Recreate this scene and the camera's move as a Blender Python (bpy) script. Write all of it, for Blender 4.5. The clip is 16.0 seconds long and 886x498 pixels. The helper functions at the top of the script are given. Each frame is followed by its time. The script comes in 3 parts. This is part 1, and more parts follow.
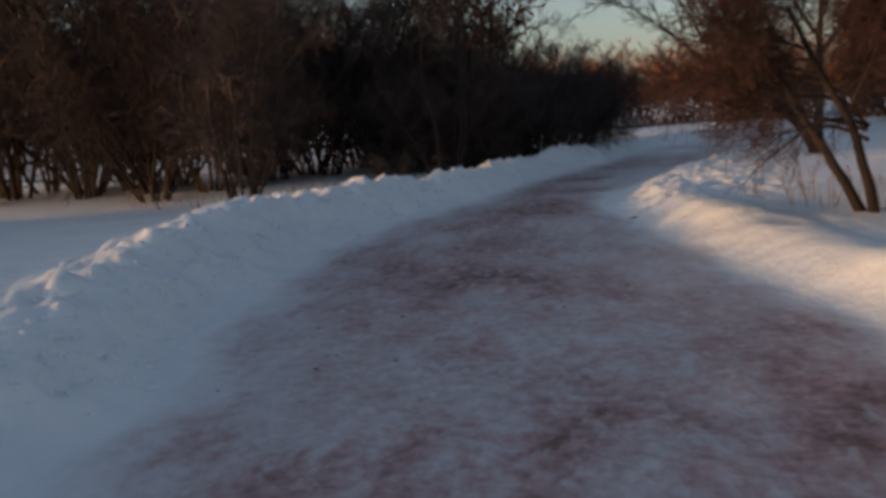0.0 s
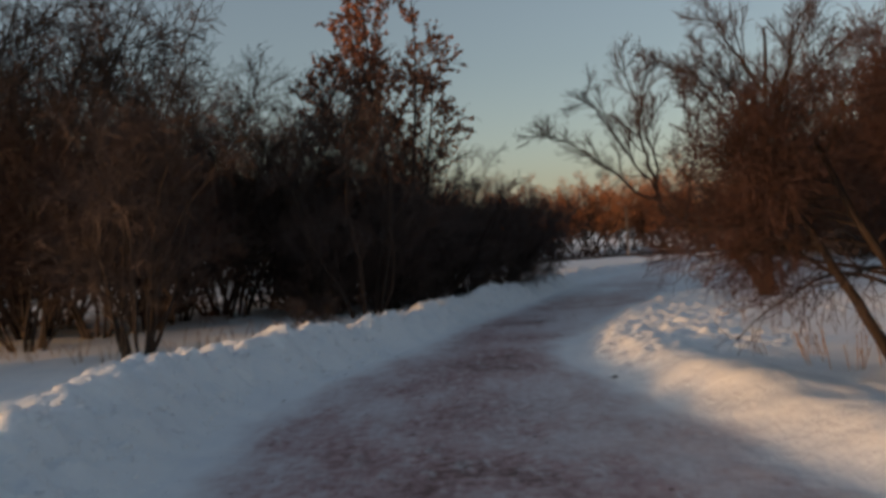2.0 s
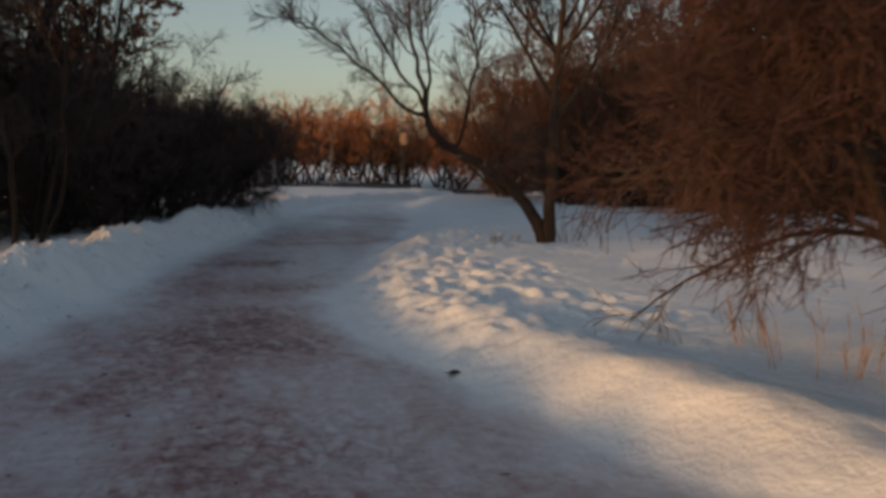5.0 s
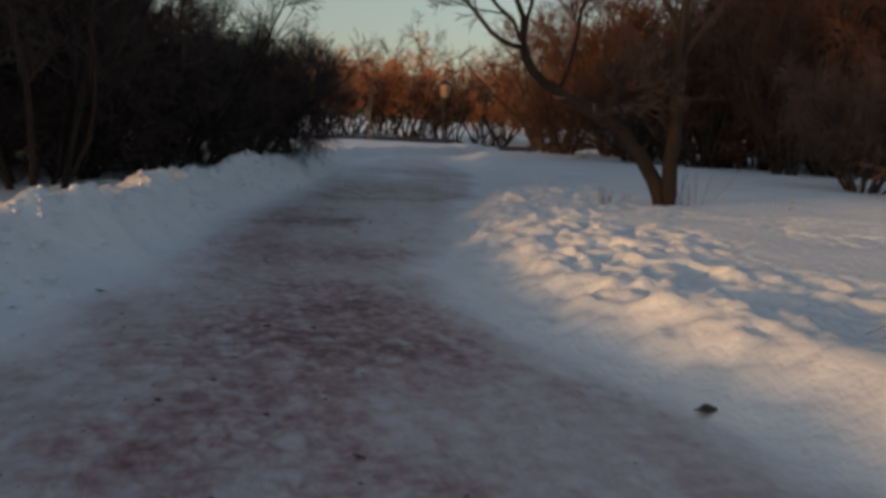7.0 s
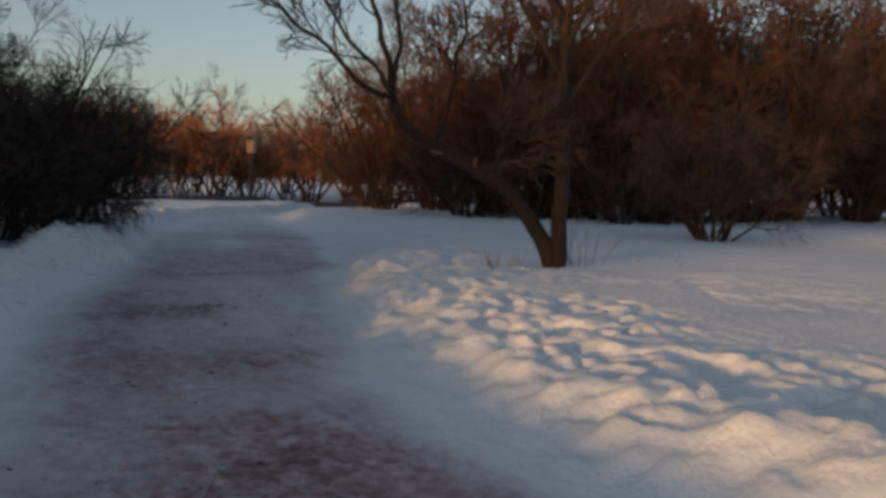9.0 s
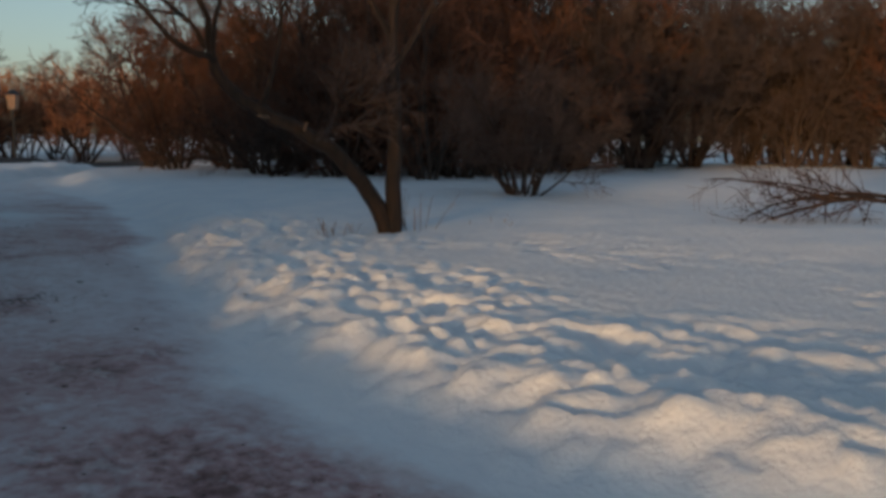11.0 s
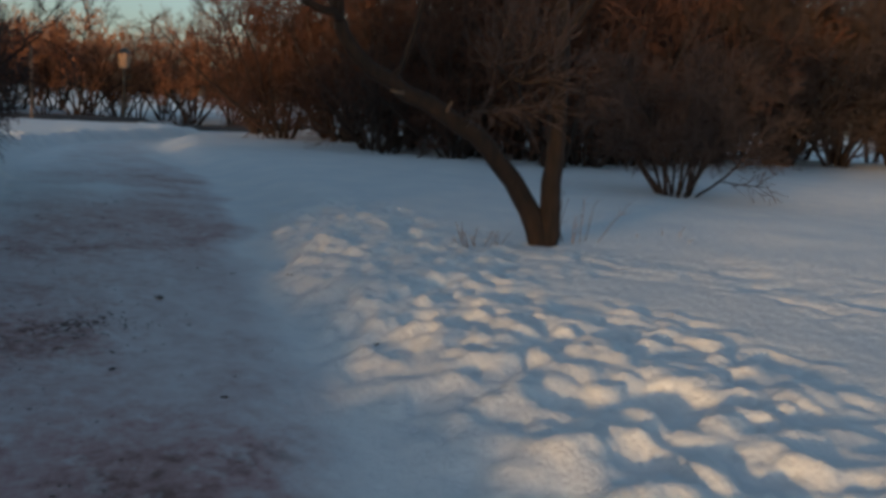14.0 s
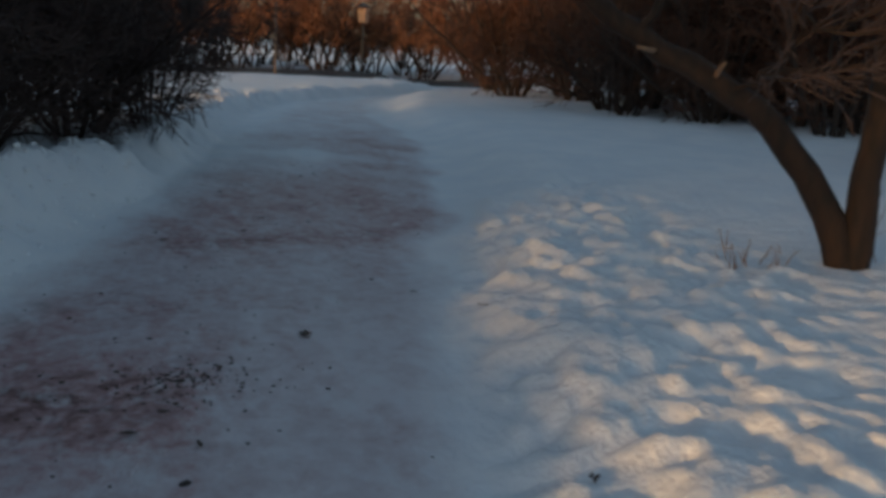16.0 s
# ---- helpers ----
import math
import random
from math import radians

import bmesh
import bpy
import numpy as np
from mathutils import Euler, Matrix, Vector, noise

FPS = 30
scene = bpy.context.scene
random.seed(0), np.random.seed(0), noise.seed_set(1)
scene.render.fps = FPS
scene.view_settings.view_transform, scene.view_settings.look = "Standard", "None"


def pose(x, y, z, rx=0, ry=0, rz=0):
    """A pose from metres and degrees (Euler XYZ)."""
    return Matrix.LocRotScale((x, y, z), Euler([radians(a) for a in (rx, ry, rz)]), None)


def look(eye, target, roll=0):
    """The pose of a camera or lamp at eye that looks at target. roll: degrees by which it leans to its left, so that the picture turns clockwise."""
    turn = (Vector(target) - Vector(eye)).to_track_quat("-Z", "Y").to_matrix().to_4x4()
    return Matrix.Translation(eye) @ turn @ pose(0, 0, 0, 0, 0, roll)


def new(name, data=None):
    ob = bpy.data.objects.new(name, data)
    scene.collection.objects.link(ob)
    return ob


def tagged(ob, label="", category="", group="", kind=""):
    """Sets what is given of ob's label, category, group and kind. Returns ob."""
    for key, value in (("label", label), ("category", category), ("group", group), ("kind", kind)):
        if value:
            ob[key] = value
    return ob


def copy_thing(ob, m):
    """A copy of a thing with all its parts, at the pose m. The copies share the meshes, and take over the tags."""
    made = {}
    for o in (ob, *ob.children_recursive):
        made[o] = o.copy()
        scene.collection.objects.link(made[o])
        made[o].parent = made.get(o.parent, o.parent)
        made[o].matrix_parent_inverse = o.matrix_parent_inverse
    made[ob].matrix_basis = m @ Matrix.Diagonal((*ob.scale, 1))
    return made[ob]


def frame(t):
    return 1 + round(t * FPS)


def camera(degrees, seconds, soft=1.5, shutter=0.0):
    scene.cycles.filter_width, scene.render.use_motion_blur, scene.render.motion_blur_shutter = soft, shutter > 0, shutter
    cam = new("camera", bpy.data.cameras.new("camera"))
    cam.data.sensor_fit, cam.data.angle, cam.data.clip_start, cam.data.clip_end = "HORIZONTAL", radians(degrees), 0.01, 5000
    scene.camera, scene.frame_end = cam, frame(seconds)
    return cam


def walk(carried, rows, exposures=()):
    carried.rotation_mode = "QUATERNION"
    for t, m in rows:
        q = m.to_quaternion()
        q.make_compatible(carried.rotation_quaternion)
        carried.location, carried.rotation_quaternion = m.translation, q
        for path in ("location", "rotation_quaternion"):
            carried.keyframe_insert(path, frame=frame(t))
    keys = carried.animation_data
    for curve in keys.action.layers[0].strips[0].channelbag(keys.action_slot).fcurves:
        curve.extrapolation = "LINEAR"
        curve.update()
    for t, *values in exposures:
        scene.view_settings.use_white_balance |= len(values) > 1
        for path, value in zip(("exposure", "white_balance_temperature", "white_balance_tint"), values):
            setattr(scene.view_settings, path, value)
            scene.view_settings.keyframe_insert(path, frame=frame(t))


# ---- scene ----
cam = camera(54.0, 16.0, soft=3.6, shutter=0.5)
PATH = [
    (0, (1.48, -3.828, 1.577), (1.193, -1.873, 1.268), -3.9),
    (0.5, (1.3, -3.581, 1.594), (0.967, -1.631, 1.302), -4.5),
    (1, (1.015, -3.021, 1.645), (0.718, -1.056, 1.424), -4.6),
    (1.5, (0.842, -2.613, 1.651), (0.696, -0.622, 1.532), -3.6),
    (2, (0.681, -1.93, 1.706), (0.644, 0.07, 1.681), -3.3),
    (2.5, (0.509, -1.083, 1.715), (0.598, 0.915, 1.741), -2.5),
    (3, (0.515, -0.246, 1.703), (0.83, 1.729, 1.743), -2.7),
    (3.5, (0.358, 0.405, 1.65), (0.861, 2.34, 1.657), -1.6),
    (4, (0.257, 0.969, 1.65), (0.875, 2.87, 1.587), -1.0),
    (6.5, (0.117, 4.302, 1.207), (0.786, 6.163, 0.906), 3.7),
    (7, (0.026, 4.788, 1.229), (0.654, 6.664, 0.935), 3.1),
    (7.5, (0.024, 5.222, 1.228), (0.746, 7.071, 0.985), 2.4),
    (8, (-0.109, 5.668, 1.265), (0.676, 7.497, 1.065), 1.3),
    (8.5, (-0.133, 6.133, 1.241), (0.841, 7.873, 1.081), 1.8),
    (9, (-0.203, 6.626, 1.258), (0.839, 8.326, 1.103), 1.7),
    (11.5, (-0.494, 7.592, 1.412), (0.955, 8.946, 1.147), 0.7),
    (12, (-0.263, 8.135, 1.365), (1.01, 9.659, 1.134), -0.1),
    (12.5, (-0.099, 8.427, 1.363), (1.145, 9.976, 1.134), 0.7),
    (13, (0.063, 8.679, 1.439), (1.239, 10.271, 1.155), 0.7),
    (13.5, (0.236, 8.91, 1.474), (1.481, 10.446, 1.173), 2.3),
    (14, (0.525, 9.242, 1.481), (1.783, 10.764, 1.164), 3.6),
    (14.5, (0.895, 9.674, 1.489), (2.022, 11.29, 1.147), 3.3),
    (15, (1.274, 10.052, 1.527), (2.319, 11.714, 1.144), 4.2),
    (15.5, (1.512, 10.474, 1.542), (2.404, 12.214, 1.123), 3.5),
    (16, (1.685, 10.923, 1.54), (2.489, 12.697, 1.09), 3.4),
]
walk(cam, [(t, look(eye, target, roll)) for t, eye, target, roll in PATH],
     [(0, 0.36, 5700, -2), (3, 0.33, 6250, -3), (9, 0.33, 5950, -4), (11.5, 0.27, 5350, -11), (14, 0.3, 5250, -12), (16, 0.42, 5550, -10)])

# ---- world, sun, exposure ----
SUN_AZ = radians(-112)      # clockwise from +y
SUN_EL = radians(4.5)
sun_way = Vector((math.sin(SUN_AZ) * math.cos(SUN_EL), math.cos(SUN_AZ) * math.cos(SUN_EL), math.sin(SUN_EL)))
world = bpy.data.worlds.new("evening_sky")
scene.world = world
world.use_nodes = True
wn, wl = world.node_tree.nodes, world.node_tree.links
wn.clear()
sky = wn.new("ShaderNodeTexSky")
sky.sky_type = "NISHITA"
sky.sun_disc = False
sky.sun_elevation = SUN_EL
sky.sun_rotation = SUN_AZ
sky.altitude = 100
sky.air_density = 1.0
sky.dust_density = 1.2
sky.ozone_density = 1.25
bg = wn.new("ShaderNodeBackground")
bg.inputs["Strength"].default_value = 0.15
wo = wn.new("ShaderNodeOutputWorld")
haze = wn.new("ShaderNodeHueSaturation")
haze.inputs["Saturation"].default_value = 0.6
wl.new(sky.outputs["Color"], haze.inputs["Color"])
dusk = wn.new("ShaderNodeMix")
dusk.data_type, dusk.blend_type = "RGBA", "MULTIPLY"
dusk.inputs["Factor"].default_value = 1.0
dusk.inputs["B"].default_value = (1.035, 0.965, 1.05, 1.0)
wl.new(haze.outputs["Color"], dusk.inputs["A"])
wl.new(dusk.outputs["Result"], bg.inputs["Color"])
wl.new(bg.outputs["Background"], wo.inputs["Surface"])

sun_data = bpy.data.lights.new("sun", "SUN")
sun_data.energy = 3.3
sun_data.angle = radians(3.8)
sun_data.color = (1.0, 0.47, 0.15)
sun = new("sun", sun_data)
sun.matrix_world = look(sun_way * 60, (0, 0, 0))


# ---- materials ----
def material(name):
    m = bpy.data.materials.new(name)
    m.use_nodes = True
    nodes, links = m.node_tree.nodes, m.node_tree.links
    nodes.clear()
    out = nodes.new("ShaderNodeOutputMaterial")
    b = nodes.new("ShaderNodeBsdfPrincipled")
    links.new(b.outputs["BSDF"], out.inputs["Surface"])
    return m, nodes, links, b


def noise_node(nodes, links, vec, scale, detail=4.0, rough=0.55):
    n = nodes.new("ShaderNodeTexNoise")
    n.inputs["Scale"].default_value = scale
    n.inputs["Detail"].default_value = detail
    n.inputs["Roughness"].default_value = rough
    links.new(vec, n.inputs["Vector"])
    return n.outputs["Fac"]


def ramp_node(nodes, links, fac, stops):
    r = nodes.new("ShaderNodeValToRGB")
    els = r.color_ramp.elements
    while len(els) < len(stops):
        els.new(0.5)
    for e, (p, c) in zip(els, stops):
        e.position = p
        e.color = (*c, 1.0) if len(c) == 3 else c
    links.new(fac, r.inputs["Fac"])
    return r.outputs["Color"]


def mix_node(nodes, links, fac, a, b, blend="MIX"):
    m = nodes.new("ShaderNodeMix")
    m.data_type = "RGBA"
    m.blend_type = blend
    for sock, val in ((m.inputs["Factor"], fac), (m.inputs["A"], a), (m.inputs["B"], b)):
        if isinstance(val, (int, float)):
            sock.default_value = val
        elif isinstance(val, tuple):
            sock.default_value = (*val, 1.0)
        else:
            links.new(val, sock)
    return m.outputs["Result"]


def math_node(nodes, links, op, a, b=0.0, clamp=False):
    m = nodes.new("ShaderNodeMath")
    m.operation = op
    m.use_clamp = clamp
    for sock, val in ((m.inputs[0], a), (m.inputs[1], b)):
        if isinstance(val, (int, float)):
            sock.default_value = val
        else:
            links.new(val, sock)
    return m.outputs["Value"]


def bump_node(nodes, links, height, strength, dist, b):
    n = nodes.new("ShaderNodeBump")
    n.inputs["Strength"].default_value = strength
    n.inputs["Distance"].default_value = dist
    links.new(height, n.inputs["Height"])
    links.new(n.outputs["Normal"], b.inputs["Normal"])


def snow_material():
    """Clean snow that turns into trodden, sanded ice where the attribute 'packed' says so."""
    m, n, l, b = material("snow_and_ice")
    co = n.new("ShaderNodeTexCoord").outputs["Object"]
    at = n.new("ShaderNodeAttribute")
    at.attribute_name = "packed"
    packed = at.outputs["Fac"]
    grain = noise_node(n, l, co, 38.0, 3.0)
    soft = noise_node(n, l, co, 1.6, 4.0)
    white = ramp_node(n, l, soft, [(0.3, (0.76, 0.79, 0.84)), (0.7, (0.86, 0.87, 0.89))])
    # sand and dirt in the ice: broad patches, streaks and specks
    stretch = n.new("ShaderNodeMapping")
    stretch.inputs["Scale"].default_value = (1.0, 0.55, 1.0)
    stretch.inputs["Rotation"].default_value = (0, 0, radians(-14))
    l.new(co, stretch.inputs["Vector"])
    sv = stretch.outputs["Vector"]
    broad = noise_node(n, l, sv, 0.5, 3.0, 0.6)
    mid = noise_node(n, l, sv, 2.1, 6.0, 0.68)
    fine = noise_node(n, l, co, 9.0, 6.0, 0.72)
    dirt = math_node(n, l, "ADD", math_node(n, l, "MULTIPLY", broad, 0.44), math_node(n, l, "MULTIPLY", mid, 0.34))
    dirt = math_node(n, l, "ADD", dirt, math_node(n, l, "MULTIPLY", fine, 0.36))
    sand = n.new("ShaderNodeAttribute")
    sand.attribute_name = "sand"
    spots = math_node(n, l, "MULTIPLY", sand.outputs["Fac"], math_node(n, l, "ADD", math_node(n, l, "MULTIPLY", fine, 0.34), -0.07))
    dirt = math_node(n, l, "ADD", dirt, spots)
    ice = ramp_node(n, l, dirt, [(0.46, (0.64, 0.61, 0.65)), (0.56, (0.53, 0.47, 0.50)),
                                 (0.65, (0.42, 0.285, 0.295)), (0.75, (0.17, 0.095, 0.09))])
    flakes = ramp_node(n, l, noise_node(n, l, sv, 5.5, 5.0, 0.7), [(0.54, (0, 0, 0)), (0.66, (0.6, 0.6, 0.6))])
    ice = mix_node(n, l, flakes, ice, (0.66, 0.66, 0.70))
    # flakes of crusted ice with darker gaps
    crust = n.new("ShaderNodeTexVoronoi")
    crust.feature = "DISTANCE_TO_EDGE"
    crust.inputs["Scale"].default_value = 7.0
    warp = n.new("ShaderNodeVectorMath")
    warp.operation = "MULTIPLY_ADD"
    wv = n.new("ShaderNodeTexNoise")
    wv.inputs["Scale"].default_value = 4.0
    l.new(sv, wv.inputs["Vector"])
    l.new(wv.outputs["Color"], warp.inputs[0])
    warp.inputs[1].default_value = (0.35, 0.35, 0.0)
    l.new(sv, warp.inputs[2])
    l.new(warp.outputs["Vector"], crust.inputs["Vector"])
    gaps = ramp_node(n, l, crust.outputs["Distance"], [(0.0, (0.62, 0.55, 0.55)), (0.18, (1, 1, 1))])
    where = ramp_node(n, l, noise_node(n, l, co, 0.8, 2.0), [(0.36, (0, 0, 0)), (0.55, (1, 1, 1))])
    where = math_node(n, l, "MULTIPLY", where, sand.outputs["Fac"])
    ice = mix_node(n, l, where, ice, mix_node(n, l, 1.0, ice, gaps, "MULTIPLY"))
    edge = math_node(n, l, "ADD", packed, math_node(n, l, "MULTIPLY", math_node(n, l, "SUBTRACT", mid, 0.5), 0.75))
    edge = ramp_node(n, l, edge, [(0.18, (0, 0, 0)), (0.84, (1, 1, 1))])
    edge = math_node(n, l, "MULTIPLY", edge, math_node(n, l, "MULTIPLY", packed, 3.0, True))
    l.new(mix_node(n, l, edge, white, ice), b.inputs["Base Color"])
    l.new(ramp_node(n, l, edge, [(0.0, (0.72, 0.72, 0.72)), (1.0, (0.5, 0.5, 0.5))]), b.inputs["Roughness"])
    b.inputs["Specular IOR Level"].default_value = 0.3
    crumbs = noise_node(n, l, co, 8.0, 6.0, 0.62)
    h = math_node(n, l, "ADD", math_node(n, l, "MULTIPLY", crumbs, 1.0), math_node(n, l, "MULTIPLY", grain, 0.2))
    h = math_node(n, l, "ADD", h, math_node(n, l, "MULTIPLY", math_node(n, l, "MULTIPLY", fine, edge), 0.8))
    bump_node(n, l, h, 0.55, 0.05, b)
    return m


def bark_material(name, dark, light, scale=14.0):
    m, n, l, b = material(name)
    co = n.new("ShaderNodeTexCoord").outputs["Object"]
    mp = n.new("ShaderNodeMapping")
    mp.inputs["Scale"].default_value = (1, 1, 0.25)
    l.new(co, mp.inputs["Vector"])
    f = noise_node(n, l, mp.outputs["Vector"], scale, 6.0, 0.65)
    big = noise_node(n, l, co, 1.3, 3.0)
    c = ramp_node(n, l, f, [(0.32, dark), (0.68, light)])
    c = mix_node(n, l, 0.35, c, ramp_node(n, l, big, [(0.3, (0.55, 0.55, 0.55)), (0.7, (1.2, 1.15, 1.1))]), "MULTIPLY")
    l.new(c, b.inputs["Base Color"])
    b.inputs["Roughness"].default_value = 0.88
    bump_node(n, l, f, 0.8, 0.02, b)
    return m


def twig_material(name, a, c):
    """Thin twigs: a little different on each plant."""
    m, n, l, b = material(name)
    co = n.new("ShaderNodeTexCoord").outputs["Object"]
    info = n.new("ShaderNodeObjectInfo")
    f = noise_node(n, l, co, 2.0, 3.0)
    f = math_node(n, l, "ADD", math_node(n, l, "MULTIPLY", f, 0.6), math_node(n, l, "MULTIPLY", info.outputs["Random"], 0.4))
    l.new(ramp_node(n, l, f, [(0.25, a), (0.75, c)]), b.inputs["Base Color"])
    b.inputs["Roughness"].default_value = 0.8
    return m


def leaf_material(name, a, c):
    m, n, l, b = material(name)
    g = n.new("ShaderNodeNewGeometry")
    l.new(ramp_node(n, l, g.outputs["Random Per Island"], [(0.1, a), (0.9, c)]), b.inputs["Base Color"])
    b.inputs["Roughness"].default_value = 0.7
    return m


def plain_material(name, a, c, scale, rough=0.8, bump=0.3):
    m, n, l, b = material(name)
    co = n.new("ShaderNodeTexCoord").outputs["Object"]
    f = noise_node(n, l, co, scale, 5.0, 0.6)
    l.new(ramp_node(n, l, f, [(0.3, a), (0.7, c)]), b.inputs["Base Color"])
    b.inputs["Roughness"].default_value = rough
    bump_node(n, l, f, bump, 0.01, b)
    return m


SNOW = snow_material()
BARK = bark_material("trunk_bark", (0.007, 0.0045, 0.003), (0.034, 0.017, 0.008))
STEM = bark_material("shrub_bark", (0.014, 0.01, 0.008), (0.05, 0.03, 0.02), 20.0)
TWIG_DARK = twig_material("dark_twigs", (0.028, 0.02, 0.02), (0.068, 0.043, 0.036))
TWIG_RED = twig_material("reddish_twigs", (0.062, 0.023, 0.010), (0.125, 0.046, 0.018))
TWIG_MAROON = twig_material("maroon_twigs", (0.028, 0.0115, 0.009), (0.058, 0.022, 0.014))
# reddish twigs brightened to orange: evening sunlight put into the colour
TWIG_SUNLIT_RUST = twig_material("sunlit_rust_twigs", (0.19, 0.078, 0.036), (0.36, 0.15, 0.065))
TWIG_GREY = twig_material("brownish_twigs", (0.032, 0.02, 0.015), (0.072, 0.041, 0.027))
LEAF_DRY = leaf_material("dry_leaves", (0.13, 0.05, 0.028), (0.36, 0.125, 0.045))
LEAF_LITTER = leaf_material("litter_leaves", (0.03, 0.022, 0.018), (0.07, 0.045, 0.03))
GRASS_DRY = plain_material("dry_grass", (0.13, 0.08, 0.05), (0.25, 0.16, 0.09), 30)
ASPHALT = plain_material("wet_asphalt", (0.035, 0.033, 0.034), (0.07, 0.062, 0.06), 3)
POST_WOOD = plain_material("grey_post", (0.13, 0.09, 0.065), (0.24, 0.165, 0.115), 12)
LAMP_GLASS = plain_material("milky_lamp_glass", (0.40, 0.25, 0.15), (0.58, 0.38, 0.25), 5, 0.35, 0.05)
DARK_METAL = plain_material("dark_metal", (0.03, 0.03, 0.032), (0.06, 0.06, 0.06), 8, 0.5)


# ---- helpers for meshes ----
def mesh_of(name, verts, faces, mat, smooth=True):
    me = bpy.data.meshes.new(name)
    me.from_pydata(verts, [], faces)
    me.materials.append(mat)
    if smooth:
        me.polygons.foreach_set("use_smooth", np.ones(len(me.polygons), dtype=bool))
    me.update()
    return me


def part_mesh(name, me, parent, label=""):
    ob = new(name, me)
    ob.parent = parent
    if label:
        tagged(ob, label)
    return ob


def part(name, bm, mat, parent, label=""):
    me = bpy.data.meshes.new(name)
    bm.to_mesh(me)
    bm.free()
    me.materials.append(mat)
    return part_mesh(name, me, parent, label)


def tube_data(lines, sides):
    """Vertices and faces of tapered tubes along lines of (points, radii)."""
    verts, faces = [], []
    ang = np.arange(sides) * 2 * np.pi / sides
    ca, sa = np.cos(ang)[None, :, None], np.sin(ang)[None, :, None]
    for pts, rad in lines:
        p = np.asarray(pts, dtype=float)
        r = np.asarray(rad, dtype=float)
        k = len(p)
        d = np.gradient(p, axis=0)
        d /= np.linalg.norm(d, axis=1, keepdims=True) + 1e-9
        ref = np.array([1.0, 0.0, 0.0]) if abs(d[0, 0]) < 0.7 else np.array([0.0, 1.0, 0.0])
        u = np.cross(d, ref)
        u /= np.linalg.norm(u, axis=1, keepdims=True) + 1e-9
        v = np.cross(d, u)
        ring = p[:, None, :] + r[:, None, None] * (ca * u[:, None, :] + sa * v[:, None, :])
        base = len(verts)
        verts.extend(ring.reshape(-1, 3).tolist())
        for i in range(k - 1):
            a = base + i * sides
            for j in range(sides):
                q = (j + 1) % sides
                faces.append((a + j, a + q, a + sides + q, a + sides + j))
        if sides > 3:
            faces.append(tuple(base + (k - 1) * sides + j for j in range(sides)))
    return verts, faces


def unit(v):
    return v / (np.linalg.norm(v) + 1e-9)


def wander(rng, start, way, length, r0, r1, steps, bend, lift):
    """A crooked line that starts one way and is lifted (or, below 0, droops) on its course."""
    p = [np.array(start, dtype=float)]
    d = unit(np.array(way, dtype=float))
    for i in range(steps):
        d = unit(d + rng.normal(0, bend, 3) + np.array([0, 0, lift]))
        p.append(p[-1] + d * length / steps)
    return np.array(p), np.linspace(r0, r1, steps + 1)


def side_way(rng, d, angle):
    """A direction that leaves d by about that angle."""
    t = rng.normal(0, 1, 3)
    t = unit(t - d * np.dot(t, d))
    return unit(d * math.cos(angle) + t * math.sin(angle))


def sprout(rng, line, count, lo, hi, length, ratio, angle, bend, lift, steps, shrink=0.6):
    """Side shoots along a line, shorter towards its tip."""
    pts, rad = line
    out = []
    for i in range(count):
        f = lo + (hi - lo) * (i + rng.random()) / count
        k = f * (len(pts) - 1)
        a = min(int(k), len(pts) - 2)
        s = pts[a] + (pts[a + 1] - pts[a]) * (k - a)
        d = unit(pts[a + 1] - pts[a])
        r = (rad[a] + (rad[a + 1] - rad[a]) * (k - a)) * ratio
        ln = length * (1 - shrink * f) * rng.uniform(0.7, 1.25)
        out.append(wander(rng, s, side_way(rng, d, angle * rng.uniform(0.7, 1.3)), ln, r, r * 0.35, steps, bend, lift))
    return out


def crown(rng, limbs, n1, n2, n3, l1, l2, l3, lift=0.05, angle=0.75, low=0.25):
    """Branches, twigs and fine twigs that grow from the limbs."""
    branches, twigs, fine = [], [], []
    for lb in limbs:
        new1 = sprout(rng, lb, n1, low, 1.0, l1, 0.5, angle, 0.13, lift, 5)
        branches += new1
        for b1 in new1:
            new2 = sprout(rng, b1, n2, 0.15, 1.0, l2, 0.6, angle, 0.16, lift, 3)
            twigs += new2
            for b2 in new2:
                fine += sprout(rng, b2, n3, 0.1, 1.0, l3, 0.7, angle, 0.18, lift * 0.5, 1)
    return branches, twigs, fine


def floor_radius(lines, least):
    return [(p, np.maximum(r, least)) for p, r in lines]


def plant(name, stems, branches, twigs, fine, bark, twig_mat, least, label, category, group=""):
    """One woody plant: an Empty at the base with its stems, branches and twigs."""
    root = tagged(new(name), label, category, group)
    for ln in stems:
        v, f = tube_data([ln], 7)
        part_mesh("stem" if len(stems) > 2 else "trunk", mesh_of("stem", v, f, bark), root)
    if branches:
        v, f = tube_data(floor_radius(branches, least * 1.6), 4)
        tagged(part_mesh("branchwork", mesh_of("branchwork", v, f, bark), root), kind="stuff")
    v, f = tube_data(floor_radius(twigs, least * 1.2) + floor_radius(fine, least), 3)
    tagged(part_mesh("crown", mesh_of("crown", v, f, twig_mat), root), kind="stuff")
    return root


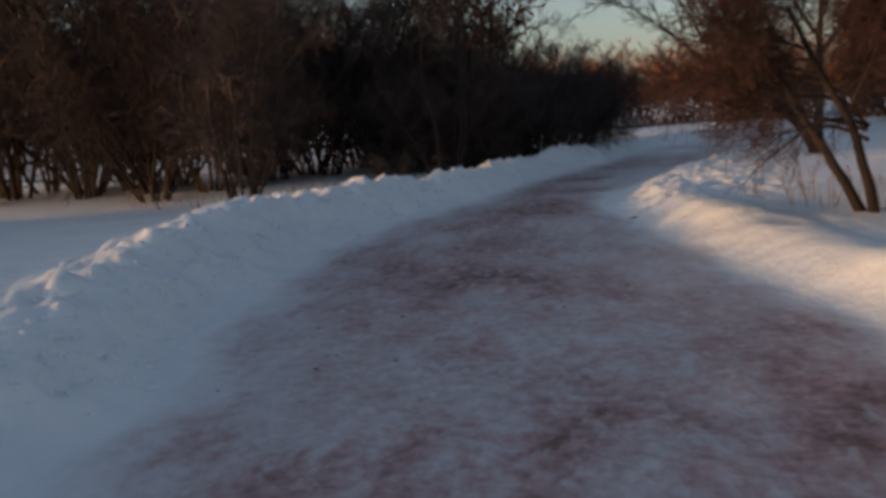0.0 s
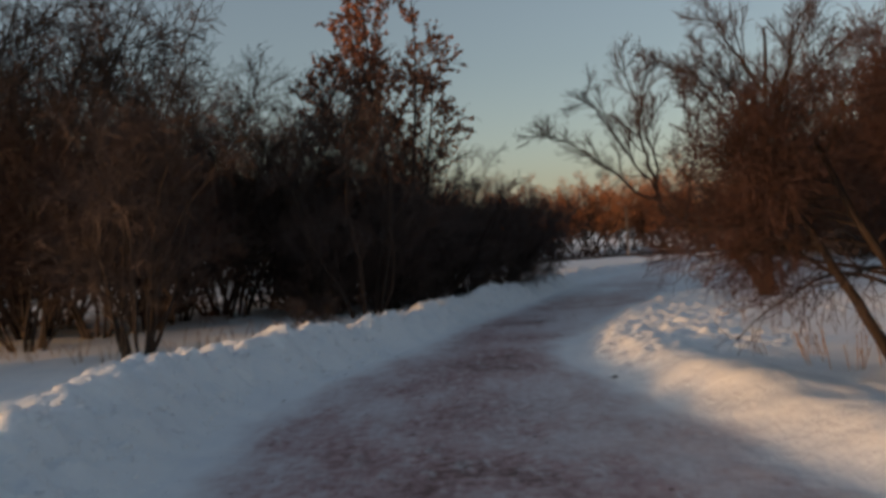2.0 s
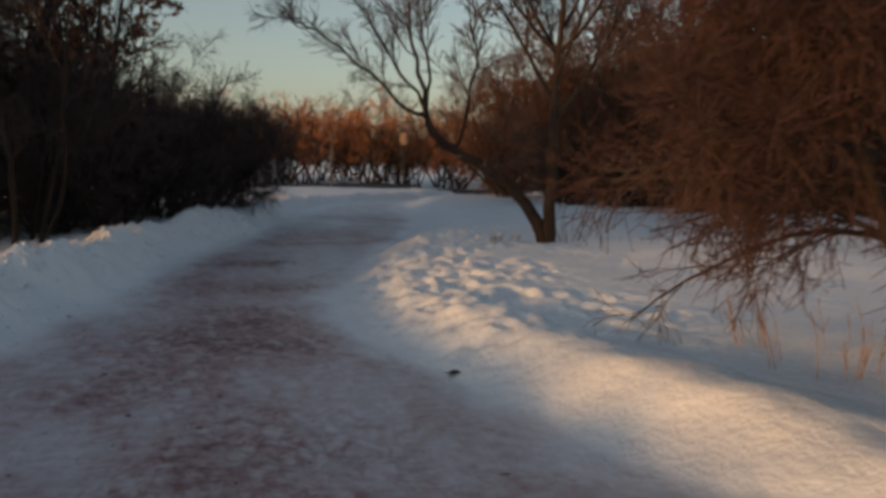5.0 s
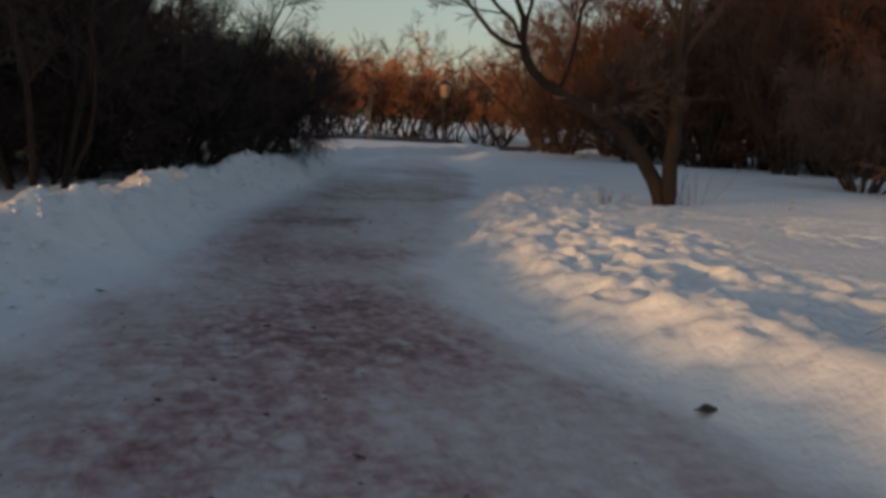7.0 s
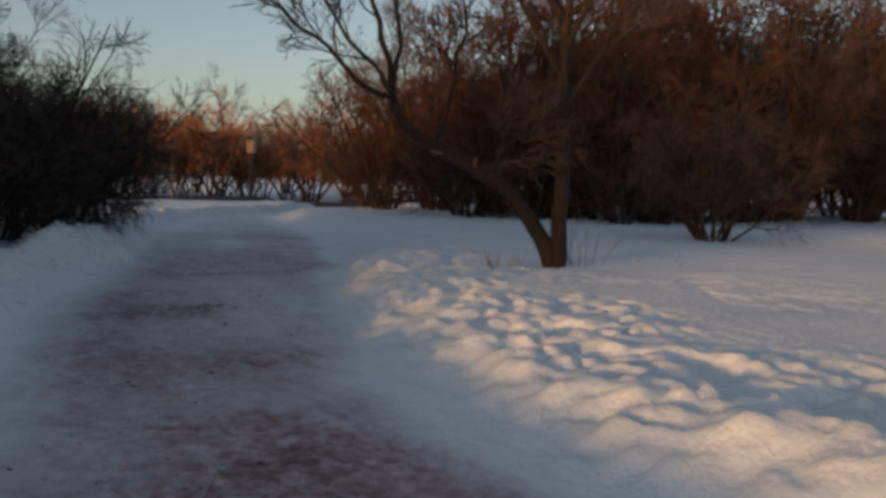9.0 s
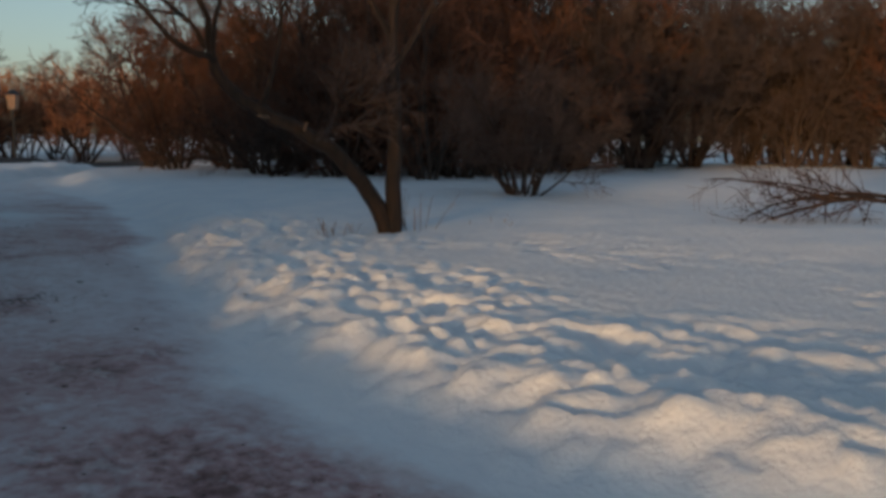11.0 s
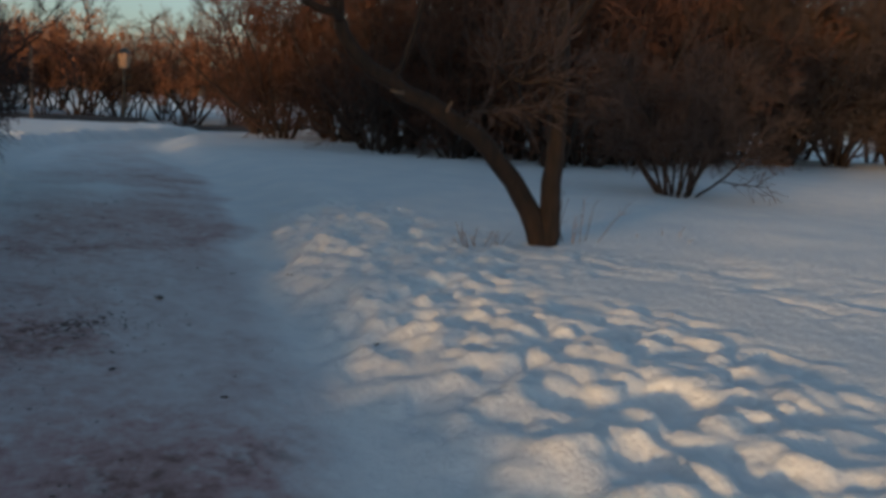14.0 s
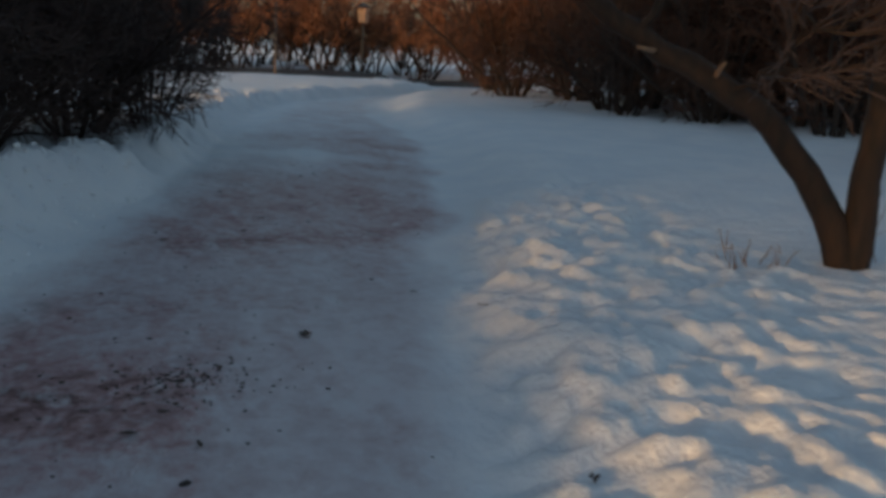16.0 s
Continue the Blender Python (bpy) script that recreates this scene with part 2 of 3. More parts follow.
# ---- the ground: snow, the ploughed path and its banks ----
EDGE_Y = [-300, -6, 0.8, 2.3, 4.0, 7.1, 9.0, 10.7, 12.3, 14.2, 15.4, 17.4, 18.7, 21.3, 25.7, 30.5, 34, 37.3, 41, 46]
EDGE_L = [-0.8, -0.8, -1.05, -1.42, -1.62, -1.72, -1.15, -0.45, 0.05, 0.45, 0.85, 1.65, 2.1, 3.05, 4.4, 5.9, 7.4, 9.5, 12.6, 17]
SIDE_Y = [-300, -6, 2.3, 4.1, 6.5, 8.0, 9.4, 11.6, 13.4, 15.3, 17.0, 18.5, 21.2, 24, 27, 31, 35, 40.3, 46]
SIDE_R = [4.6, 4.6, 3.5, 2.95, 2.62, 2.32, 2.22, 2.45, 2.95, 3.72, 4.5, 5.2, 6.3, 7.2, 7.9, 8.9, 10.3, 12.8, 22]


def lattice(ix, iy, seed):
    h = (ix.astype(np.int64) * 374761393 + iy.astype(np.int64) * 668265263 + seed * 1442695041) & 0x7FFFFFFF
    h = ((h ^ (h >> 13)) * 1274126177) & 0x7FFFFFFF
    return ((h ^ (h >> 16)) & 0xFFFF) / 65535.0


def relief(x, y, size, seed):
    """Smooth value noise, -1 to 1, with bumps about that many metres across."""
    u, v = x / size, y / size
    i, j = np.floor(u), np.floor(v)
    a, b = u - i, v - j
    a, b = a * a * (3 - 2 * a), b * b * (3 - 2 * b)
    w = lambda p, q: lattice(i + p, j + q, seed)
    return 2 * ((w(0, 0) * (1 - a) + w(1, 0) * a) * (1 - b) + (w(0, 1) * (1 - a) + w(1, 1) * a) * b) - 1


def ease(v, lo, hi):
    t = np.clip((v - lo) / (hi - lo), 0, 1)
    return t * t * (3 - 2 * t)


def heaps(x, y, size, seed):
    """Rounded lumps of uneven height and width, about that many metres apart, 0 to 1."""
    u, v = x / size, y / size
    i, j = np.floor(u), np.floor(v)
    best = np.zeros_like(u)
    for p in (-1, 0, 1):
        for q in (-1, 0, 1):
            a, b = i + p, j + q
            du = u - a - lattice(a, b, seed)
            dv = v - b - lattice(a, b, seed + 1)
            turn = 6.28 * lattice(a, b, seed + 2)
            long = 0.6 + 0.5 * lattice(a, b, seed + 4)
            c, d = np.cos(turn), np.sin(turn)
            r2 = ((du * c + dv * d) / long) ** 2 + ((dv * c - du * d) / 0.62) ** 2
            best = np.maximum(best, (0.25 + 0.75 * lattice(a, b, seed + 3)) * np.sqrt(np.clip(1 - r2, 0, 1)))
    return best


def ground_height(x, y):
    wob = 0.10 * relief(x, y, 1.1, 3) + 0.05 * relief(x, y, 0.35, 4)
    dl = np.interp(y, EDGE_Y, EDGE_L) - x + wob
    dr = x - np.interp(y, SIDE_Y, SIDE_R) + wob
    out = np.maximum(dl, dr)
    fall = -0.34 * ease(y, 22, 52) - 0.3 * ease(np.abs(x), 30, 90)
    field = 0.24 + 0.03 * ease(x, 7, 12) + 0.08 * relief(x, y, 5.0, 5) + 0.02 * relief(x, y, 0.9, 6)
    clods = 0.42 * np.abs(relief(x, y, 0.62, 7)) + 0.42 * relief(x, y, 0.3, 8) + 0.26 * relief(x, y, 0.17, 9) - 0.1
    # the left bank: a broad heap with a crumbled crest
    hl = np.interp(y, [-8, 1, 8, 10, 12, 14.5, 17, 20, 23, 26], [0.32, 0.35, 0.42, 0.36, 0.28, 0.27, 0.37, 0.40, 0.28, 0.12])
    late = ease(y, 9, 12.5)
    hl = hl * (1 + (0.22 + 0.16 * late) * relief(x, y, 1.7, 11) + 0.30 * late * relief(x, y, 0.8, 14) + 0.2 * late * relief(x, y, 0.4, 15))
    crest = 1.0 - 0.35 * late
    ridge_l = hl * ease(dl, -0.05, crest) * (1 - 0.85 * ease(dl, crest, crest + 1.3 - 0.65 * late))
    # the right bank: lower and narrower, with boot-trodden snow behind it
    hr = np.interp(y, [-8, 3, 7, 10, 14, 17, 19.5, 22], [0.28, 0.28, 0.28, 0.22, 0.18, 0.15, 0.06, 0.01])
    hr = hr * (1 + 0.25 * relief(x, y, 1.3, 12))
    ridge_r = hr * ease(dr, -0.1, 0.6) * (1 - 0.8 * ease(dr, 0.6, 1.5))
    z = field * ease(out, 0.0, np.where(dr > dl, 1.3, 0.9))
    z = z + np.where(dl > dr, np.maximum(ridge_l - 0.1 * ease(dl, 0, 1), 0), np.maximum(ridge_r - 0.1 * ease(dr, 0, 1), 0))
    wx, wy = x + 0.10 * relief(x, y, 0.45, 61), y + 0.10 * relief(x, y, 0.5, 62)
    bank = ease(dl, -0.05, 0.5) * (1 - ease(dl, 1.4, 2.6))
    z = z + (0.07 + 0.05 * ease(y, 9, 12)) * clods * bank + 0.03 * relief(x, y, 0.2, 13) * bank
    z = z + bank * (0.08 * heaps(wx, wy, 0.5, 71) + 0.10 * heaps(wx, wy, 0.24, 81) + 0.065 * heaps(x, y, 0.14, 85) - 0.11)
    # boot-trodden lumps behind the right bank, thinning out over the field
    trod = ease(dr, -0.05, 0.35) * (1 - ease(dr + 0.5 * relief(x, y, 1.5, 63), 1.5, 3.2)) * ease(y, 6.5, 9.5) * (1 - ease(y, 17.5, 22))
    stray = ease(relief(x, y, 1.3, 64), 0.15, 0.6) * ease(dr, 1.0, 2.0) * (1 - ease(dr, 4.0, 7.0)) * ease(y, 7.5, 9.5) * (1 - ease(y, 15, 18))
    treads = 0.046 * heaps(wx, wy, 0.40, 91) + 0.054 * heaps(wx, wy, 0.22, 95) + 0.045 * heaps(wx, wy, 0.14, 99) + 0.02 * relief(x, y, 0.09, 65) - 0.08
    holes = ease(relief(wx + 3, wy, 0.36, 27) + 0.4 * relief(x, y, 0.16, 28), 0.25, 0.55)
    z = z + np.maximum(trod, 0.4 * stray) * (treads - 0.045 * holes)
    z = z + 0.03 * clods * ease(dr, 0.0, 0.3) * (1 - ease(dr, 1.2, 1.8))
    # the path itself: worn ice, slightly uneven
    inside = 1 - ease(out, -0.25, 0.05)
    z = z + inside * (0.02 * relief(x, y, 1.4, 31) + 0.011 * relief(x, y, 0.3, 32) + 0.008 * np.abs(relief(x, y, 0.17, 33)))
    return z + fall


def packed_amount(x, y):
    dl = np.interp(y, EDGE_Y, EDGE_L) - x + 0.15 * relief(x, y, 0.8, 41)
    dr = x - np.interp(y, SIDE_Y, SIDE_R) + 0.22 * relief(x, y, 1.0, 42)
    return (1 - ease(dl, -1.0, 0.22)) * (1 - ease(dr, -0.6, 0.2)) * (1 - 0.6 * ease(y, 19, 30)) * (1 - 0.8 * np.exp(-((x - 4.7) / 0.8) ** 2 - ((y - 22.6) / 1.3) ** 2))


SAND = [(0.75, 9.3, 0.9, 0.9, 1.0), (0.8, 6.5, 0.9, 1.0, 0.9), (0.9, 4.2, 0.9, 0.8, 0.6), (0.2, 8.0, 0.6, 0.5, 0.6), (1.5, 10.2, 0.6, 0.5, 0.7), (1.0, 10.9, 0.5, 0.35, 0.8), (2.1, 12.4, 0.7, 0.3, 0.7),
        (1.6, 14.6, 0.7, 0.45, 0.9), (3.3, 17.5, 0.7, 0.3, 0.7), (2.4, 17.6, 0.5, 0.3, 0.6), (2.2, 15.9, 0.9, 0.35, 0.5), (0.2, 4.5, 1.2, 1.6, 0.5), (1.3, 1.0, 1.6, 1.5, 0.5), (0.5, 12.5, 0.6, 0.5, 0.4)]


def sand_amount(x, y):
    """Where sand was strewn or trodden into the ice."""
    x, y = x + 0.25 * relief(x, y, 0.7, 51), y + 0.25 * relief(x, y, 0.6, 52)
    return np.clip(sum(a * np.exp(-((x - p) / u) ** 2 - ((y - q) / v) ** 2) for p, q, u, v, a in SAND), 0, 1)


def on_ground(x, y):
    return float(ground_height(np.array([x]), np.array([y]))[0])


def spread(lo, hi, step):
    return np.arange(lo, hi - 1e-6, step)


far_steps = 1.3 ** np.arange(1, 30)
far_steps = np.cumsum(far_steps / far_steps[0] * 0.35)
far_steps = far_steps[far_steps < 900]
gx = np.concatenate([-5.0 - far_steps[::-1], spread(-5.0, -3.2, 0.1), spread(-3.2, 0.6, 0.05), spread(0.6, 2.2, 0.08), spread(2.2, 6.9, 0.036), spread(6.9, 9, 0.1), spread(9, 16, 0.25), 16 + far_steps])
gy = np.concatenate([-5 - far_steps[::-1], spread(-5, 0, 0.15), spread(0, 7.5, 0.06), spread(7.5, 17.5, 0.04), spread(17.5, 22, 0.09), spread(22, 34, 0.2), spread(34, 62, 0.6), 62 + far_steps])
GX, GY = np.meshgrid(gx, gy)
GZ = ground_height(GX, GY)
PK = packed_amount(GX, GY)
SD = sand_amount(GX, GY)
cx, cy = (GX[:-1, :-1] + GX[1:, 1:]) / 2, (GY[:-1, :-1] + GY[1:, 1:]) / 2
on_path = (cx > np.interp(cy, EDGE_Y, EDGE_L)) & (cx < np.interp(cy, SIDE_Y, SIDE_R)) & (cy < 43)


def sheet(name, chosen):
    rows, cols = np.nonzero(chosen)
    w = len(gx)
    a = rows * w + cols
    quads = np.stack([a, a + 1, a + w + 1, a + w], axis=1)
    used, index = np.unique(quads, return_inverse=True)
    pts = np.stack([GX.ravel()[used], GY.ravel()[used], GZ.ravel()[used]], axis=1)
    me = mesh_of(name, pts.tolist(), index.reshape(quads.shape).tolist(), SNOW)
    layer = me.attributes.new("packed", "FLOAT", "POINT")
    layer.data.foreach_set("value", PK.ravel()[used].astype(np.float32))
    layer = me.attributes.new("sand", "FLOAT", "POINT")
    layer.data.foreach_set("value", SD.ravel()[used].astype(np.float32))
    return new(name, me)


tagged(sheet("ground", ~on_path), "uneven white snow with ploughed banks and boot prints", "snow ground", kind="structure")
tagged(sheet("path", on_path), "trodden icy footpath with brownish sand and dirt", "footpath", kind="structure")


# ---- the cleared road far ahead ----
def far_road():
    xs = np.linspace(-90, 90, 181)
    verts, faces = [], []
    for x in xs:
        for y in (50.6, 51.0, 55.0, 55.4):
            yy = y + 0.02 * (x - 12)
            verts.append((x, yy, on_ground(x, yy) + (0.14 if y in (51.0, 55.0) else -0.15)))
    for i in range(len(xs) - 1):
        for j in range(3):
            a = i * 4 + j
            faces.append((a, a + 4, a + 5, a + 1))
    ob = new("road", mesh_of("road", verts, faces, ASPHALT))
    tagged(ob, "dark cleared road crossing beyond the snow field", "road", kind="structure")


far_road()


# ---- woody plants ----
def shrub(seed, name, height, width, stems, n, lengths, mat, least, label, category="shrub", group="", droop=0.05, bark=None, r0=0.035, low=0.25):
    rng = np.random.default_rng(seed)
    lines = []
    for i in range(stems):
        a = 2 * math.pi * (i + rng.random() * 0.7) / stems
        lean = rng.uniform(0.15, 1.0) * width / height
        w = (math.cos(a) * lean, math.sin(a) * lean, 1.0)
        s = (math.cos(a) * 0.12 * width * 0.5, math.sin(a) * 0.12 * width * 0.5, -0.12)
        lines.append(wander(rng, s, w, height * rng.uniform(0.75, 1.08), r0 * rng.uniform(0.7, 1.2), 0.008, 9, 0.10, 0.03))
    b, t, f = crown(rng, lines, *n, *lengths, lift=droop, angle=0.8, low=low)
    return plant(name, lines, b, t, f, bark or STEM, mat, least, label, category, group)


def place_all(root, spots, rng, flatten=1.0):
    """The plant itself at the first spot, copies at the others."""
    for k, (x, y, s) in enumerate(spots):
        m = pose(x, y, on_ground(x, y), 0, 0, rng.uniform(0, 360)) @ Matrix.Diagonal((s, s, s * flatten * rng.uniform(0.92, 1.1), 1))
        if k == 0:
            root.matrix_basis = m
        else:
            c = copy_thing(root, m)
            c.matrix_basis = m


rng = np.random.default_rng(5)
HEDGE = "bare shrubs of the hedge beside the path"
hedge_label = "dense dark leafless shrub with thin tangled twigs in snow"
h1 = shrub(11, "hedge_shrub", 3.6, 2.8, 11, (8, 8, 5), (1.35, 0.8, 0.45), TWIG_DARK, 0.0042, hedge_label, group=HEDGE, low=0.14)
h2 = shrub(12, "hedge_shrub", 3.4, 3.0, 10, (9, 8, 5), (1.4, 0.8, 0.45), TWIG_MAROON, 0.0042, "dense leafless shrub with thin maroon-brown twigs in snow", group=HEDGE, low=0.14)
place_all(h1, [(-4.3, 11.2, 1.0), (-8.9, 13.9, 1.1), (-5.6, 17.2, 1.05), (-1.6, 22.6, 0.9), (-2.6, 21.2, 1.0), (2.9, 24.2, 0.72)], rng)
place_all(h2, [(-6.6, 12.5, 1.05), (-5.5, 14.8, 1.0), (0.2, 22.4, 0.85), (-11.2, 13.2, 1.15), (-3.8, 20.0, 1.0), (-1.2, 19.6, 0.85)], rng)
h5 = shrub(15, "hedge_shrub", 2.5, 2.6, 12, (9, 8, 5), (1.2, 0.7, 0.4), TWIG_DARK, 0.004, "low dense dark shrub drooping over the snow bank", group=HEDGE, low=0.05, droop=-0.02)
place_all(h5, [(-2.2, 16.6, 0.95), (-1.0, 17.5, 0.95), (-0.1, 18.9, 1.0), (0.8, 20.5, 1.05), (1.9, 22.6, 1.1), (-3.3, 19.2, 1.0)], rng)
hb1 = shrub(13, "hedge_shrub", 4.2, 2.9, 8, (8, 6, 4), (1.5, 0.9, 0.5), TWIG_GREY, 0.0075, hedge_label, group=HEDGE, low=0.12)
hb2 = shrub(14, "hedge_shrub", 3.8, 3.3, 9, (7, 6, 4), (1.6, 0.9, 0.5), TWIG_DARK, 0.0075, hedge_label, group=HEDGE, low=0.1)
place_all(hb1, [(-5.4, 14.6, 1.05), (-8.0, 16.6, 1.2), (-11.5, 16.6, 1.25), (-5.2, 18.6, 1.1), (-3.6, 22.2, 1.05), (0.4, 25.2, 0.9), (-1.6, 25.8, 1.1)], rng)
place_all(hb2, [(-7.4, 14.4, 1.05), (-9.8, 15.6, 1.2), (-13.6, 15.2, 1.3), (-6.6, 19.8, 1.2), (-4.4, 24.6, 1.2), (2.0, 25.8, 0.8), (-10.5, 19.5, 1.3), (-3.4, 28, 1.2)], rng)

# low scrub added out of view west of the path, to keep the low sun off the bank
scrub = shrub(16, "field_scrub", 1.35, 1.7, 11, (8, 7, 5), (0.75, 0.45, 0.28), TWIG_DARK, 0.005, "low dense leafless scrub, unseen, added to shade the bank", "shrub", "low scrub on the snowfield", r0=0.02, low=0.05)
place_all(scrub, [(-12.2 + 0.5 * (k % 3), -8.4 + 1.15 * k, 0.80 + 0.07 * (k * 7 % 4)) for k in range(15)], rng)

# taller bare saplings that stand behind the hedge
tall = shrub(21, "bare_sapling", 6.6, 2.6, 5, (11, 6, 4), (1.8, 0.95, 0.5), TWIG_GREY, 0.006,
             "tall slender leafless sapling behind the hedge", "sapling", "bare saplings behind the hedge", r0=0.05, low=0.3)
place_all(tall, [(-6.0, 13.8, 1.0), (-4.3, 17.4, 1.0), (-8.6, 15.5, 1.1), (-12, 15.5, 1.15), (-4.4, 20.3, 1.0), (-7.2, 19.5, 1.15), (-9.9, 18, 1.2), (-5.6, 16.2, 1.05), (-2.9, 18.6, 0.8), (-4.8, 18.0, 0.8), (0.3, 21.4, 0.6), (-1.0, 19.0, 0.65), (-7.4, 14.2, 1.2), (-9.4, 14.9, 1.25), (-11, 14.6, 1.3), (-13.2, 16.4, 1.3), (-8.2, 17.6, 1.25), (-10.4, 16.4, 1.3)], rng)


# the tree that has kept its dry leaves
def leaf_tree():
    rng = np.random.default_rng(31)
    lines = []
    for i, (lean, tall) in enumerate(((0.02, 8.6), (0.11, 8.2), (0.13, 7.8), (0.21, 7.2), (0.24, 7.0), (0.40, 6.4), (0.46, 6.2))):
        a = i * 2.4 + 0.4
        lines.append(wander(rng, (0.1 * math.cos(a), 0.1 * math.sin(a), -0.1), (lean * math.cos(a), lean * math.sin(a), 1), tall, 0.065, 0.012, 12, 0.04, 0.04))
    b, t, f = crown(rng, lines, 14, 7, 2, 2.2, 0.85, 0.4, lift=0.07, angle=0.75, low=0.28)
    root = plant("leafy_tree", lines, b, t, f, STEM, TWIG_GREY, 0.005, "young tree still hung with dry rust-brown leaves", "tree")
    verts, faces = [], []
    for p, r in t + f:
        for k in range(1, len(p)):
            for _ in range(5 if rng.random() < 0.75 else 0):
                s = rng.uniform(0.07, 0.135)
                d = unit(rng.normal(0, 1, 3) + np.array([0, 0, -1.3]))
                w = unit(np.cross(d, rng.normal(0, 1, 3)))
                n = np.cross(d, w)
                q = p[k - 1] + (p[k] - p[k - 1]) * rng.random()
                base = len(verts)
                verts += [q, q + d * s * 0.35 + w * s * 0.32 + n * s * 0.1, q + d * s * 0.75 + w * s * 0.22, q + d * s,
                          q + d * s * 0.75 - w * s * 0.22, q + d * s * 0.35 - w * s * 0.32 + n * s * 0.1]
                faces += [(base, base + 1, base + 2, base + 3), (base, base + 3, base + 4, base + 5)]
    lv = part_mesh("foliage", mesh_of("foliage", [tuple(v) for v in verts], faces, LEAF_DRY, False), root, "dry rust-brown hanging leaves")
    tagged(lv, kind="stuff")
    root.matrix_basis = pose(-0.9, 20.9, on_ground(-0.9, 20.9), 0, 0, 40)


leaf_tree()


# the forked tree on the snow to the right of the path
def smooth_line(pts, r0, r1, steps, rng, rough=0.02):
    """A rounded line through a few knots."""
    p = np.array(pts, dtype=float)
    t = np.linspace(0, len(p) - 1, steps + 1)
    i = np.clip(t.astype(int), 0, len(p) - 2)
    f = (t - i)[:, None]
    a, b, c, d = p[np.maximum(i - 1, 0)], p[i], p[i + 1], p[np.minimum(i + 2, len(p) - 1)]
    q = 0.5 * (2 * b + (c - a) * f + (2 * a - 5 * b + 4 * c - d) * f ** 2 + (3 * b - a - 3 * c + d) * f ** 3)
    q[1:] += rng.normal(0, rough, q[1:].shape)
    return q, r0 + (r1 - r0) * np.linspace(0, 1, steps + 1) ** 0.8


def forked_tree():
    rng = np.random.default_rng(41)
    # u runs across the clearing, v away from the path
    ex, ey = np.array([0.82, -0.57, 0]), np.array([0.57, 0.82, 0])
    at = lambda u, v, z: ex * u + ey * v + np.array([0, 0, z])
    right = smooth_line([at(0.03, 0, -0.25), at(0.03, 0, 0.5), at(0.04, 0, 1.4), at(0.04, 0.1, 2.6), at(0.12, 0.2, 4.0), at(0.14, 0.2, 5.2)], 0.13, 0.025, 18, rng, 0.012)
    left = smooth_line([at(0.02, 0, -0.2), at(-0.14, -0.02, 0.27), at(-0.38, -0.04, 0.63), at(-0.72, -0.06, 0.99), at(-1.10, -0.08, 1.23), at(-1.56, -0.1, 1.45), at(-1.90, -0.1, 1.71), at(-2.05, -0.1, 1.97)], 0.12, 0.062, 18, rng, 0.012)
    k = left[0][-1]
    m = left[0][13]
    limbs = [
        smooth_line([k, k + at(-0.2, -0.1, 1.0), k + at(-0.40, 0.1, 1.8), k + at(-0.72, 0.1, 3.0)], 0.05, 0.01, 12, rng, 0.03),
        smooth_line([k, k + at(-0.40, -0.2, 0.22), k + at(-0.95, -0.3, 0.75), k + at(-1.75, -0.4, 1.35), k + at(-2.5, -0.4, 1.6)], 0.045, 0.008, 14, rng, 0.03),
        smooth_line([k, k + at(-0.3, 0.2, 0.4), k + at(-0.8, 0.4, 1.05), k + at(-1.5, 0.6, 2.0), k + at(-2.0, 0.7, 2.6)], 0.042, 0.008, 14, rng, 0.03),
        smooth_line([k, k + at(0.05, -0.3, 0.9), k + at(-0.1, -0.5, 1.7), k + at(0.05, -0.6, 2.6)], 0.035, 0.008, 12, rng, 0.03),
        smooth_line([m, m + at(0.25, -0.2, 0.7), m + at(0.4, -0.2, 1.5), m + at(0.2, -0.4, 2.5)], 0.035, 0.008, 10, rng, 0.03),
        smooth_line([left[0][9], left[0][9] + at(0.2, -0.4, 0.25), left[0][9] + at(0.5, -0.8, 0.5)], 0.022, 0.006, 8, rng, 0.03),
    ]
    for h, lean, ln in ((2.0, (0.8, 0.2, 1.2), 2.6), (2.3, (-0.7, -0.3, 1.2), 2.8), (2.7, (0.7, -0.5, 1.1), 2.6), (3.0, (-0.8, 0.4, 1.0), 2.5),
                        (3.4, (0.5, 0.6, 1.1), 2.2), (3.8, (-0.6, -0.2, 1.2), 2.2), (2.5, (-0.3, 0.9, 1.0), 2.4), (3.2, (0.9, 0.1, 0.9), 2.3), (2.9, (-0.9, -0.2, 0.7), 2.0)):
        i = int(np.argmin(np.abs(right[0][:, 2] - h)))
        limbs.append(wander(rng, right[0][i], at(*lean), ln, 0.042, 0.01, 10, 0.09, 0.03))
    b, t, f = crown(rng, limbs, 11, 7, 4, 1.15, 0.55, 0.3, lift=0.05, angle=0.55, low=0.3)
    root = tagged(new("forked_tree"), "bare tree forked at its foot with one leaning limb", "tree")
    for ln, lab in ((right, "upright trunk"), (left, "trunk that leans far over")):
        v, fc = tube_data([ln], 12)
        part_mesh("trunk", mesh_of("trunk", v, fc, BARK), root, lab)
    for ln in limbs:
        v, fc = tube_data([ln], 7)
        part_mesh("limb", mesh_of("limb", v, fc, BARK), root)
    # two broken stubs with pale wood
    for i, w in ((12, (-0.5, -0.6, 0.2)), (10, (0.2, -0.7, 0.4))):
        v, fc = tube_data([wander(rng, left[0][i], at(*w), 0.28, 0.022, 0.012, 4, 0.1, 0.0)], 6)
        part_mesh("broken_stub", mesh_of("broken_stub", v, fc, GRASS_DRY), root, "pale broken branch stub")
    v, fc = tube_data(floor_radius(b, 0.010), 4)
    tagged(part_mesh("branchwork", mesh_of("branchwork", v, fc, BARK), root), kind="stuff")
